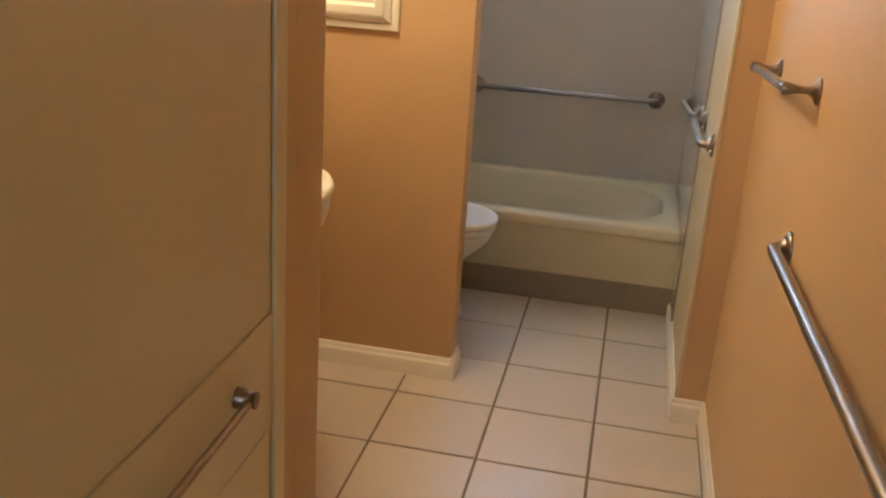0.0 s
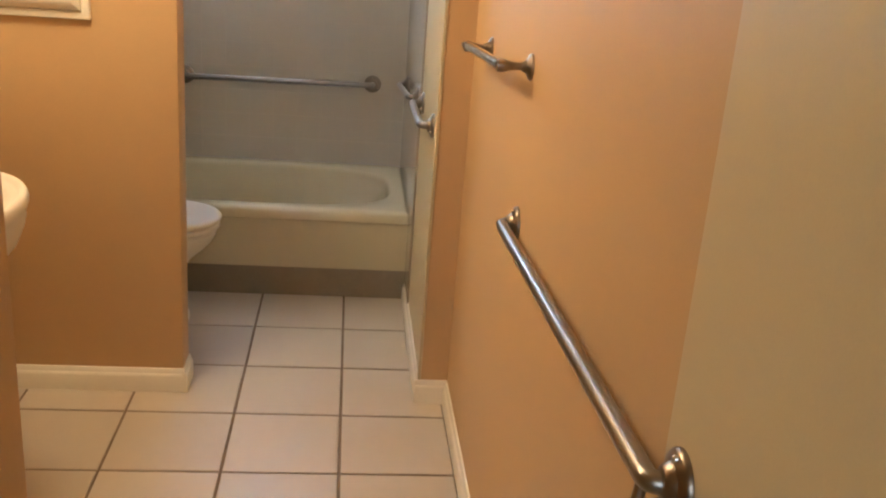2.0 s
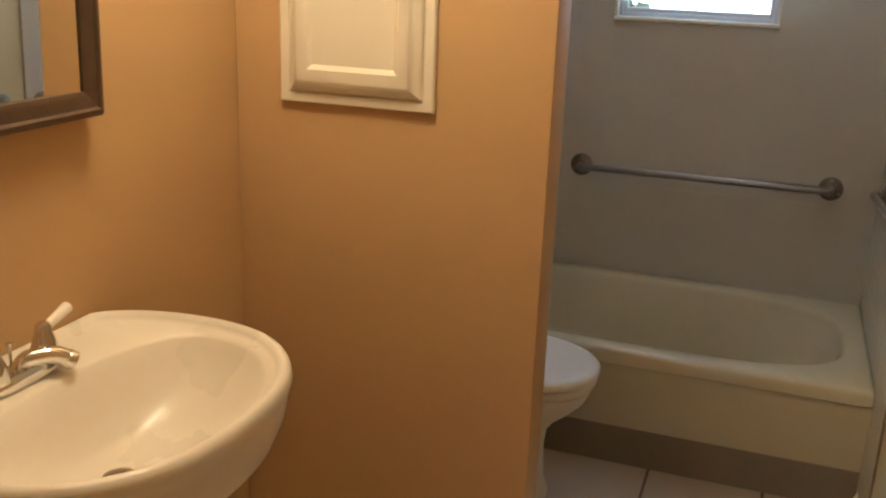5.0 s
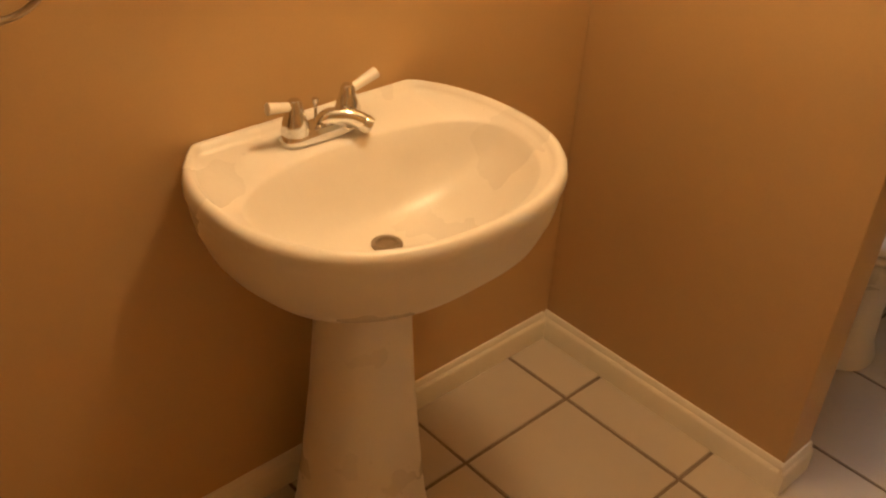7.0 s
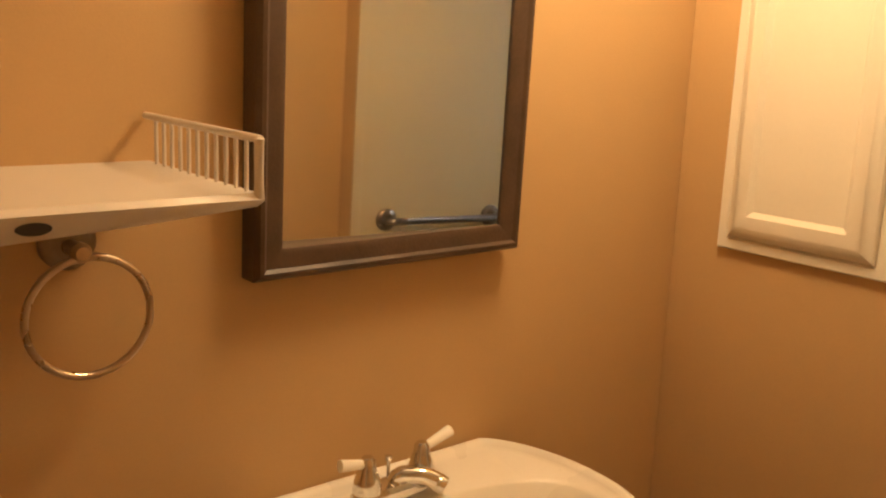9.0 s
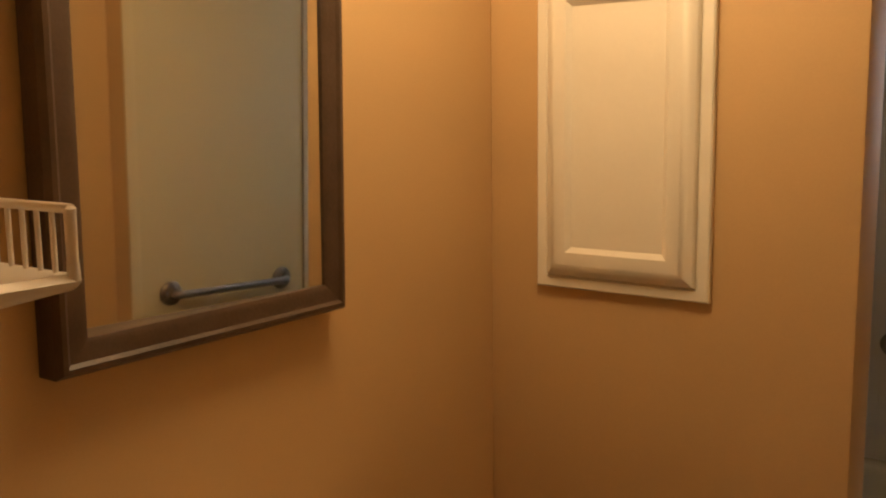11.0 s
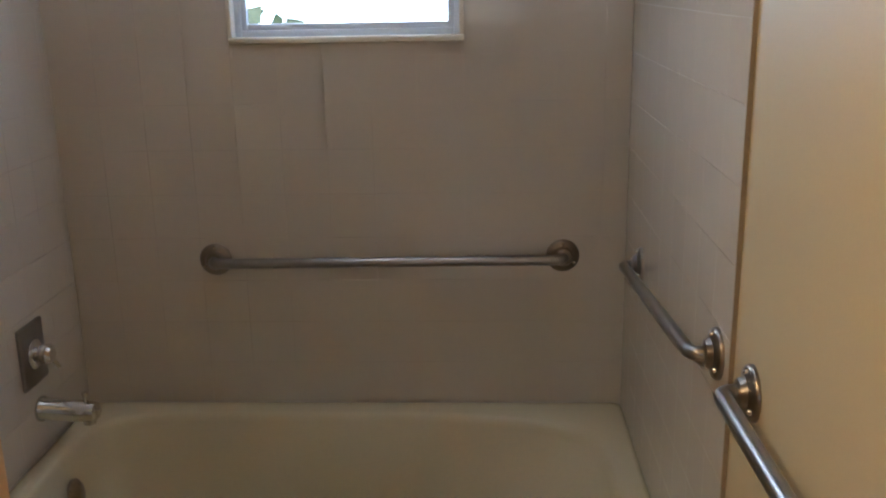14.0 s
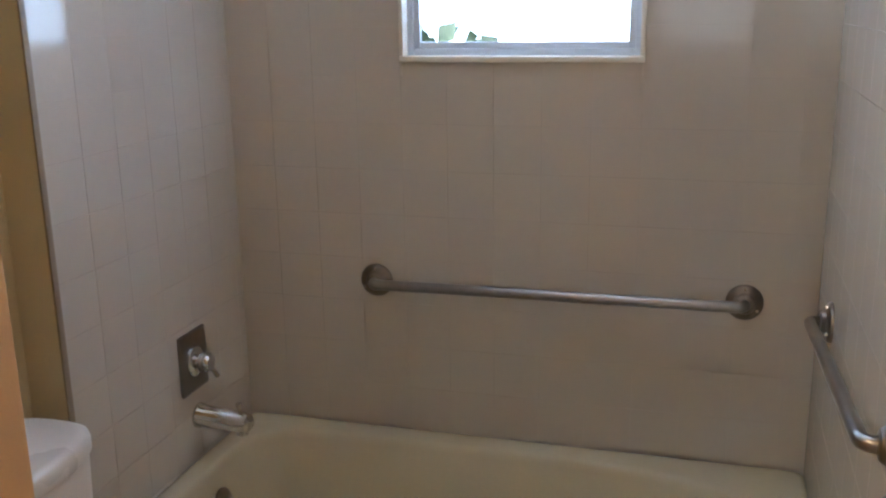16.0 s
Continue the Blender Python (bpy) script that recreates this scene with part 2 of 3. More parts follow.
structure("wall_entry_west", box(XN - W, XN, YD, YN - W, -0.03, H), ORANGE, "orange painted wall behind the open door", "wall")
bm = box(-2.0, XN, YD - W, YD, -0.03, H)
box(XN, XR - 0.003, YD - W, YD, 2.06, H, bm=bm)
structure("wall_doorway", bm, CREAM, "cream wall with the doorway", "wall")
structure("wall_bedroom_west", box(-2.1, -2.0, -4.4, YD, -0.03, H), CREAM, "plain cream wall outside the bathroom", "wall")
# unseen wall, its opening made for the added fill lamp
bm = box(-2.1, -0.35, -4.5, -4.4, -0.03, H)
box(0.55, XR + 0.16, -4.5, -4.4, -0.03, H, bm=bm)
box(-0.35, 0.55, -4.5, -4.4, -0.03, 1.05, bm=bm)
box(-0.35, 0.55, -4.5, -4.4, 2.05, H, bm=bm)
structure("wall_bedroom_south", bm, CREAM, "plain cream wall outside the bathroom", "wall")
structure("ceiling", box(-2.1, XR + 0.16, -4.5, YB + W, H, H + 0.08), CEIL, "off-white flat ceiling", "ceiling")
structure("floor_bedroom", box(-2.1, XR + 0.16, -4.5, YD, -0.05, -0.001), CARPET, "beige carpet outside the doorway", "floor")
floor = structure("floor", box(XL - W, XR + 0.16, YD, YB + W, -0.06, -0.0035), GROUT, "cream square floor tiles with dark grout", "floor")

runs = [((XL, YP), (XP, YP), (0, -1)), ((XL, YN), (XL, YP - 0.014), (1, 0)),
        ((XR, YT), (XR, YR - 0.014), (-1, 0)), ((XA - 0.014, YR), (XR, YR), (0, -1)),
        ((XA, YR), (XA, TUB_Y), (-1, 0)), ((XP, YP - 0.014), (XP, YPB), (1, 0)),
        ((XL + 0.014, YN), (XN, YN), (0, 1))]
for a, b, o in runs:
    structure("baseboard", profile_run(BASE_PROFILE, a, b, o), TRIM, "white painted wooden baseboard along the floor", "baseboard")

# corner bead where the cream alcove wall meets the orange return
structure("trim", box(XA - 0.004, XA + 0.006, YR - 0.003, YR + 0.03, 0.080, H, 0.002), CREAM, "cream painted corner edge", "trim")
structure("seam_east", box(XA - 0.0068, XA + 0.001, SEAM_E - 0.0035, SEAM_E, 0.0, H, 0.001), CAULK, "brown caulked edge of the wall tile", "trim")
structure("seam_west", box(XL, XW, SEAM_W - 0.012, SEAM_W, 0.0, H), CREAM, "cream painted step beside the wall tile", "trim")
structure("caulk_west", box(XW - 0.003, XW + 0.002, SEAM_W - 0.015, SEAM_W - 0.001, 0.0, H, 0.0015), CAULK, "brown caulked edge of the wall tile", "trim")
structure("tile_backing_west", box(XL, XW - 0.0012, SEAM_W, YB + 0.0012, -0.03, H), WGROUT, "pale grout behind the wall tiles", "wall")
structure("tile_backing_east", box(XA - 0.0048, XA, SEAM_E, YB + 0.0012, 0.0, H), WGROUT, "pale grout behind the wall tiles", "wall")
# west wall behind the toilet is cream
structure("wall_west_toilet", box(XL, XL + 0.003, YPB, SEAM_W - 0.012, 0, H), CREAM, "cream painted wall behind the toilet", "wall")


# window
def build_window():
    win = tagged(new("window_1"), "white-framed single-hung window in the tiled wall", "window", kind="structure")
    win.location = (0, YB, WZ0)
    BASES[win.name] = Matrix.Translation((0, YB, WZ0))
    zm = 1.570
    y0, y1 = YB + 0.030, YB + 0.075
    f = 0.018
    bm = box(WX0, WX0 + f, y0, y1, WZ0, WZ1, 0.004)
    box(WX1 - f, WX1, y0, y1, WZ0, WZ1, 0.004, bm=bm)
    box(WX0 + f, WX1 - f, y0, y1, WZ0, WZ0 + f, 0.004, bm=bm)
    box(WX0 + f, WX1 - f, y0, y1, WZ1 - f, WZ1, 0.004, bm=bm)
    part("window_frame", bm, ALU, win)
    ledge = box(WX0 - 0.006, WX1 + 0.006, YB - 0.008, y0, WZ0 - 0.010, WZ0 + 0.003, 0.003)
    part("window_sill", ledge, TRIM, win)
    bm = box(WX0 - 0.006, WX0 + 0.004, YB - 0.006, y0, WZ0 + 0.003, WZ1, 0.002)
    part("jamb_lining", bm, TRIM, win)
    bm = box(WX1 - 0.004, WX1 + 0.006, YB - 0.006, y0, WZ0 + 0.003, WZ1, 0.002)
    part("jamb_lining", bm, TRIM, win)
    for z0, z1, yo in ((WZ0 + f, zm + 0.012, 0.004), (zm - 0.012, WZ1 - f, 0.024)):
        s = 0.014
        a, b = WX0 + f, WX1 - f
        bm = box(a, a + s, y0 + yo, y0 + yo + 0.018, z0, z1, 0.003)
        box(b - s, b, y0 + yo, y0 + yo + 0.018, z0, z1, 0.003, bm=bm)
        box(a + s, b - s, y0 + yo, y0 + yo + 0.018, z0, z0 + s, 0.003, bm=bm)
        box(a + s, b - s, y0 + yo, y0 + yo + 0.018, z1 - s, z1, 0.003, bm=bm)
        sash = part("sash", bm, ALU, win)
        pane = part("pane", box(a + s, b - s, y0 + yo + 0.008, y0 + yo + 0.011, z0 + s, z1 - s), GLASS, sash)
        pane.visible_shadow = False
    part("latch", box(-0.10, -0.06, y0 - 0.012, y0 + 0.004, zm + 0.006, zm + 0.022, 0.004), ALU, win)


build_window()

# outside
structure("backdrop", box(-40, 40, 40, 40.2, -2, 26), BACKDROP, "bright hazy sky beyond the window", "sky")
structure("ground", box(-60, 60, YB + W, 39.9, -0.6, -0.45), GRASS, "dry lawn outside the window", "ground")


def build_tree(x, y, z, h):
    t = thing("tree", (x, y, z), "small green leafy tree outside the window", "tree")
    part("trunk", tube([(x, y, z), (x + .1, y, z + h * .3), (x, y + .1, z + h * .7)], [0.16, 0.12, 0.05], 10), BARK, t)
    rnd = random.Random(5)
    bm = bmesh.new()
    for k in range(1800):
        a, e, r = rnd.uniform(0, 6.28), rnd.uniform(-1, 1), rnd.random() ** 0.4
        c = Vector((x + math.cos(a) * r * h * .32 * (1 - e * e) ** .5, y + math.sin(a) * r * h * .32 * (1 - e * e) ** .5, z + h * .68 + e * r * h * .30))
        u = Vector((rnd.uniform(-1, 1), rnd.uniform(-1, 1), rnd.uniform(-1, 1))).normalized() * 0.05
        v = u.orthogonal() * 0.6
        bm.faces.new([bm.verts.new(c + p) for p in (-u, v, u, -v)])
    part("crown", bm, LEAF, t)


build_tree(-0.66, 3.0, -0.45, 1.80)


# ---------------------------------------------------------------- bathtub
def build_tub():
    tub = thing("bathtub", (XL, TUB_Y, 0), "almond enamelled bathtub built into the alcove", "bathtub")
    x0, x1, y0, y1 = XW + 0.002, XA - 0.003, TUB_Y, YB - 0.001
    cx, cy, hx, hy = (x0 + x1) / 2, (y0 + y1) / 2, (x1 - x0) / 2, (y1 - y0) / 2
    n = 96
    rings = []
    for d, z, p in ((0.0, RIM - 0.045, 60), (0.0, RIM - 0.014, 60), (0.006, RIM - 0.004, 50), (0.016, RIM, 40)):
        rings.append([(x, y, z) for x, y in outline(cx, cy, hx - d, hy - d, p, n)])
    # the drain end is square, the back-rest end a long curve
    for dx0, dx1, dyf, dyb, z, p in ((0.050, 0.060, 0.060, 0.066, RIM + 0.001, 3.4), (0.056, 0.068, 0.066, 0.073, RIM - 0.002, 3.4), (0.060, 0.074, 0.070, 0.078, RIM - 0.009, 3.3), (0.062, 0.078, 0.072, 0.081, RIM - 0.020, 3.3),
                                     (0.066, 0.090, 0.076, 0.087, RIM - 0.045, 3.2), (0.084, 0.160, 0.092, 0.106, 0.250, 3.0), (0.104, 0.240, 0.110, 0.126, 0.16, 3.0), (0.125, 0.300, 0.130, 0.145, 0.095, 3.0), (0.165, 0.345, 0.165, 0.18, 0.078, 3.0), (0.21, 0.40, 0.21, 0.22, 0.075, 3.0)):
        a, b, c, d = x0 + dx0, x1 - dx1, y0 + dyf, y1 - dyb
        xm = a + (b - a) * 0.5
        rings.append([(x, y, z) for x, y in outline(xm, (c + d) / 2, (b - a) / 2, (d - c) / 2, p, n, 7.0)])
    part("basin", loft(rings, False, True), TUBM, tub)
    # front apron: a face leaning in a little over a recessed base
    prof = [(y0 + 0.002, RIM - 0.045), (y0 + 0.012, RIM - 0.052), (y0 + 0.016, RIM - 0.07), (y0 + 0.024, 0.130), (y0 + 0.028, 0.118), (y0 + 0.05, 0.114)]
    bm = loft([[(x, y, z) for x in (x0, x1)] for y, z in prof], False, False, closed=False, smooth=40)
    part("apron", bm, TUBM, tub)
    part("end_filler", box(XL + 0.002, x0, y0 + 0.01, SEAM_W - 0.012, -0.003, RIM - 0.004, 0.004), CREAM, tub, "cream filler panel")
    part("toe_recess", box(x0, x1, y0 + 0.026, y0 + 0.075, -0.003, 0.120), TOE, tub, "recessed base of the tub with its shade in the colour")
    part("overflow_plate", lathe([(0.034, 0), (0.034, 0.004), (0.028, 0.009), (0.0, 0.011)], (x0 + 0.088, 1.40, 0.298), (1, 0, 0.25), 20), DULL, tub, "tarnished overflow plate")
    part("drain", lathe([(0.03, 0), (0.03, 0.003), (0.0, 0.002)], (x0 + 0.26, 1.36, 0.0755), (0, 0, 1), 18), DULL, tub)


build_tub()


# ---------------------------------------------------------------- grab bars
def build_bar(a, b, out, stand, r=0.016, flange=0.038, label="", bend=0.045, material_=None):
    """A bar from wall point a to wall point b, standing off by stand along out."""
    mat = material_ or STEEL
    a, b, o = Vector(a), Vector(b), Vector(out)
    g = thing("grab_bar", a, label, "grab bar", "grab bars")
    d = (b - a).normalized()
    path = rounded([a, a + o * stand, b + o * stand, b], bend)
    part("bar", tube(path, r, 16), mat, g)
    for p in (a, b):
        prof = [(flange, 0.0), (flange, 0.004), (flange * 0.92, 0.008), (flange * 0.62, 0.012), (flange * 0.5, 0.020), (r * 1.08, 0.022), (r * 1.08, 0.024)]
        fl = part("flange", lathe(prof, p, o, 24), FLANGE, g, "dull steel flange")
        side = o.cross(Vector((0, 0, 1)))
        for k in range(3):
            a3 = radians(90 + 120 * k)
            q = p + (side * math.cos(a3) + Vector((0, 0, math.sin(a3)))) * flange * 0.76
            part("screw", lathe([(0.0045, 0.006), (0.0045, 0.0115), (0.003, 0.0135), (0, 0.014)], q, o, 10), CHROME, fl)
    return g


build_bar((-0.420, YB, 0.752), (0.425, YB, 0.757), (0, -1, 0), 0.042, 0.0125, 0.040, "long steel grab bar on the tiled back wall", 0.03)
build_bar((XA - 0.006, 1.490, 0.803), (XA - 0.006, 0.815, 0.873), (-1, 0, 0), 0.040, 0.011, 0.039, "slanting steel grab bar on the tiled alcove wall", 0.055)
build_bar((XA, 0.655, 0.883), (XA, 0.232, 0.893), (-1, 0, 0), 0.042, 0.012, 0.038, "steel grab bar on the cream alcove wall", 0.045)
long_bar = build_bar((XR, -0.798, 0.911), (XR - 0.003, -1.840, 0.968), (-1, 0, 0), 0.034, 0.013, 0.038, "long steel grab bar on the orange wall", 0.026)
part("strap", tube(rounded([(XR - 0.036, -1.818, 0.955), (XR - 0.046, -1.824, 0.90), (XR - 0.040, -1.834, 0.84), (XR - 0.03, -1.841, 0.78)], 0.03), 0.007, 10), DULL, long_bar, "dark strap hanging from the bar")


def build_towel_bar(a, b, stand, label):
    a, b, o = Vector(a), Vector(b), Vector((-1, 0, 0))
    g = thing("towel_bar", a, label, "towel bar")
    d = (b - a).normalized()
    part("rail", tube([a + o * stand - d * 0.055, b + o * stand + d * 0.002], 0.0115, 14), CHROME, g)
    for p in (a, b):
        post = part("post", lathe([(0.0085, 0.008), (0.0075, stand * 0.5), (0.0095, stand * 0.75), (0.012, stand * 0.85), (0.014, stand), (0.0125, stand + 0.009), (0.0, stand + 0.013)], p, o, 16), FLANGE, g)
        part("rosette", lathe([(0.027, 0.0), (0.027, 0.004), (0.022, 0.008), (0.013, 0.012), (0.0095, 0.020)], p, o, 20), FLANGE, post)


build_towel_bar((XR, -0.230, 1.200), (XR, -0.785, 1.236), 0.062, "short chrome towel bar on the orange wall")

# ---------------------------------------------------------------- pedestal sink
SY = -0.586        # middle of the sink along the wall
SZ = 0.866         # rim height


def build_sink():
    s = thing("pedestal_sink", (XL, SY, 0), "white china pedestal sink against the orange wall", "sink")
    n = 96

    def ring(cx, rx_f, rx_b, ry, z, p=2.3, xm=XL + 0.002):
        pts = []
        for i in range(n):
            a = 2 * math.pi * i / n
            c, q = math.cos(a), math.sin(a)
            rx = rx_f * (0.93 if cx > -0.645 else 0.956) if c > 0 else rx_b
            x = cx + rx * math.copysign(abs(c) ** (2 / p), c)
            y = SY + ry * math.copysign(abs(q) ** (2 / p), q)
            pts.append((max(x, xm), y, (z if z > 0.806 or rx_f < 0.14 and cx > -0.65 else 0.806 - (0.806 - z) * 0.83) - 0.027))
        return pts

    cx, back = -0.665, 0.262
    W = XL + 0.002
    rings = [ring(-0.70, 0.09, 0.10, 0.095, 0.610, 2.2), ring(-0.69, 0.160, 0.16, 0.176, 0.648), ring(cx, 0.210, 0.225, 0.238, 0.690),
             ring(cx, 0.246, 0.256, 0.272, 0.735), ring(cx, 0.262, 0.26, 0.287, 0.780), ring(cx, 0.267, 0.26, 0.292, 0.806), ring(cx, 0.266, back, 0.291, 0.822),
             ring(cx, 0.272, back, 0.296, 0.832), ring(cx, 0.276, back, 0.300, 0.845), ring(cx, 0.274, back, 0.298, 0.857), ring(cx, 0.270, back, 0.294, 0.864, 2.3, W + 0.002),
             ring(cx, 0.264, back, 0.288, 0.867, 2.3, W + 0.008), ring(cx, 0.258, back, 0.282, 0.866, 2.3, W + 0.015), ring(cx, 0.253, back, 0.277, 0.859, 2.3, W + 0.021),
             ring(cx, 0.248, back, 0.270, 0.853, 2.3, W + 0.028),
             ring(-0.640, 0.221, 0.118, 0.256, 0.850, 2.1), ring(-0.640, 0.217, 0.112, 0.251, 0.844, 2.1), ring(-0.640, 0.210, 0.104, 0.243, 0.830, 2.1),
             ring(-0.640, 0.188, 0.094, 0.226, 0.806, 2.1), ring(-0.640, 0.162, 0.084, 0.194, 0.768), ring(-0.638, 0.118, 0.068, 0.140, 0.736),
             ring(-0.636, 0.060, 0.046, 0.070, 0.720), ring(-0.634, 0.022, 0.022, 0.022, 0.716, 2.0)]
    # the lip rises a little where it runs along the wall
    for k, up in ((9, 0.3), (10, 0.8), (11, 1.0), (12, 0.8), (13, 0.3)):
        rings[k] = [(x, y, z + 0.002 * up * max(0.0, min(1.0, (XL + 0.11 - x) / 0.08))) for x, y, z in rings[k]]
    part("bowl", loft(rings, True, True), CHINA, s)

    def col(rx, ry, z, cxx=-0.705, p=2.6):
        return [(x, y, z) for x, y in outline(cxx, SY, rx, ry, p, 48)]
    rings = [col(0.120, 0.128, 0.0), col(0.121, 0.130, 0.02), col(0.116, 0.124, 0.05), col(0.104, 0.108, 0.18), col(0.090, 0.092, 0.34), col(0.082, 0.082, 0.48),
             col(0.078, 0.078, 0.56), col(0.082, 0.082, 0.61), col(0.090, 0.094, 0.645)]
    part("pedestal", loft(rings), CHINA, s)
    part("drain", lathe([(0.026, 0.0), (0.026, 0.003), (0.018, 0.004), (0.015, 0.001), (0.0, 0.001)], (-0.634, SY - 0.008, 0.6895), (0, 0, 1), 20), DULL, s, "tarnished drain ring")


build_sink()


def build_faucet():
    x, y, z = -0.793, SY - 0.018, 0.828
    f = thing("faucet", (x, y, z), "chrome two-handle faucet with pale levers on the sink", "faucet")
    ring0 = [(px, py) for px, py in outline(x, y, 0.024, 0.078, 3.0, 40)]
    ring1 = [(px, py) for px, py in outline(x, y, 0.019, 0.070, 2.6, 40)]
    part("base", loft([[(*p, z) for p in ring0], [(*p, z + 0.010) for p in ring0], [(*p, z + 0.020) for p in ring1]]), CHROME, f)
    spout = part("spout", tube(rounded([(x - 0.002, y, z + 0.012), (x + 0.004, y + 0.006, z + 0.030), (x + 0.026, y + 0.036, z + 0.031), (x + 0.038, y + 0.053, z + 0.021), (x + 0.040, y + 0.056, z + 0.012)], 0.014), 0.0145, 14), CHROME, f)
    part("aerator", lathe([(0.0135, 0), (0.0155, 0.003), (0.0155, 0.014), (0.0125, 0.016), (0.010, 0.012), (0, 0.012)], (x + 0.038, y + 0.053, z + 0.021), (0.5, 0.6, -0.6), 18), CHROME, spout)
    part("lift_rod", lathe([(0.003, 0), (0.003, 0.028), (0.0055, 0.030), (0.0055, 0.037), (0, 0.039)], (x - 0.018, y, z + 0.018), (0, 0, 1), 10), CHROME, f)
    for sgn in (-1, 1):
        hy = y + sgn * 0.052
        h = part("handle", lathe([(0.023, 0.0), (0.022, 0.014), (0.017, 0.030), (0.013, 0.042), (0.012, 0.052), (0.008, 0.057), (0, 0.058)], (x, hy, z + 0.016), (0, 0, 1), 20), CHROME, f)
        a = Vector((x, hy + sgn * 0.004, z + 0.062))
        b = a + Vector((-0.004, sgn * (0.056 if sgn > 0 else 0.043), 0.015 if sgn > 0 else 0.006))
        part("lever", tube([a, a * 0.5 + b * 0.5, b], [0.0075, 0.0085, 0.0100], 12), ACRYL, h, "pale acrylic lever")


build_faucet()


# ---------------------------------------------------------------- mirror, cabinet, shelf, towel ring
def build_mirror():
    y0, y1, z0, z1 = -0.829, -0.333, 1.187, 1.940
    m = thing("wall_mirror", (XL, (y0 + y1) / 2, z0), "rectangular mirror in a dark bronze moulded frame", "mirror")
    prof = [(0.0, 0.0), (0.0, 0.034), (0.006, 0.043), (0.012, 0.044), (0.017, 0.040), (0.034, 0.039), (0.040, 0.038), (0.044, 0.036), (0.045, 0.0)]   # inwards, off the wall
    lean = 0.022   # it hangs from the top and leans forward
    corners = [(y0, z0, 1, 1), (y1, z0, -1, 1), (y1, z1, -1, -1), (y0, z1, 1, -1)]
    names = ("bottom_rail", "side_rail", "top_rail", "side_rail")
    for k in range(4):
        rings = []
        for cy, cz, sy, sz in (corners[k], corners[(k + 1) % 4]):
            rings.append([(XL + h + (cz - z0) * lean, cy + sy * d, cz + sz * d) for d, h in prof])
        part(names[k], loft(rings, smooth=30), FRAMEM, m)
    part("backing", loft([[(XL + d + (z - z0) * lean, y, z) for y, z in ((y0 + 0.01, z0 + 0.01), (y1 - 0.01, z0 + 0.01), (y1 - 0.01, z1 - 0.01), (y0 + 0.01, z1 - 0.01))] for d in (0.001, 0.004)], smooth=None), FRAMEM, m)
    # the glass sits a little askew in its frame
    ym, turn = (y0 + y1) / 2, math.tan(radians(2.8))
    rings = [[(XL + 0.018 + d + (y - ym) * turn + (z - z0) * lean, y, z) for y, z in ((y0 + 0.034, z0 + 0.034), (y1 - 0.034, z0 + 0.034), (y1 - 0.034, z1 - 0.034), (y0 + 0.034, z1 - 0.034))] for d in (0.0, 0.004)]
    part("mirror_glass", loft(rings, smooth=None), MIRROR, m, "silvered mirror glass")


build_mirror()


def frame_loft(x0, x1, z0, z1, prof):
    """Rings of a picture-frame moulding on the partition's face; prof: inset, distance off the wall."""
    return [[(x0 + d, YP - h, z0 + d), (x1 - d, YP - h, z0 + d), (x1 - d, YP - h, z1 - d), (x0 + d, YP - h, z1 - d)] for d, h in prof]


def build_cabinet():
    x0, x1, z0, z1 = -0.753, -0.413, 1.160, 1.755
    c = thing("medicine_cabinet", ((x0 + x1) / 2, YP, z0), "white recessed medicine cabinet with a panelled door", "cabinet")
    part("frame", loft(frame_loft(x0, x1, z0, z1, [(0, 0), (0, 0.011), (0.003, 0.014), (0.020, 0.014), (0.024, 0.010), (0.024, 0.0)]), False, False, smooth=25), CABINET, c)
    a = 0.024
    door = part("door", loft(frame_loft(x0 + a, x1 - a, z0 + a, z1 - a,
                [(0.0, 0.010), (0.001, 0.017), (0.004, 0.021), (0.010, 0.024), (0.022, 0.033), (0.026, 0.034), (0.044, 0.034)]), True, False, smooth=25), CABINET, c)
    part("panel", loft(frame_loft(x0 + a + 0.044, x1 - a - 0.044, z0 + a + 0.044, z1 - a - 0.044,
                [(0.0, 0.034), (0.003, 0.034), (0.005, 0.0325), (0.012, 0.0265), (0.013, 0.026)]), False, True, smooth=25), CABINET, door)


build_cabinet()


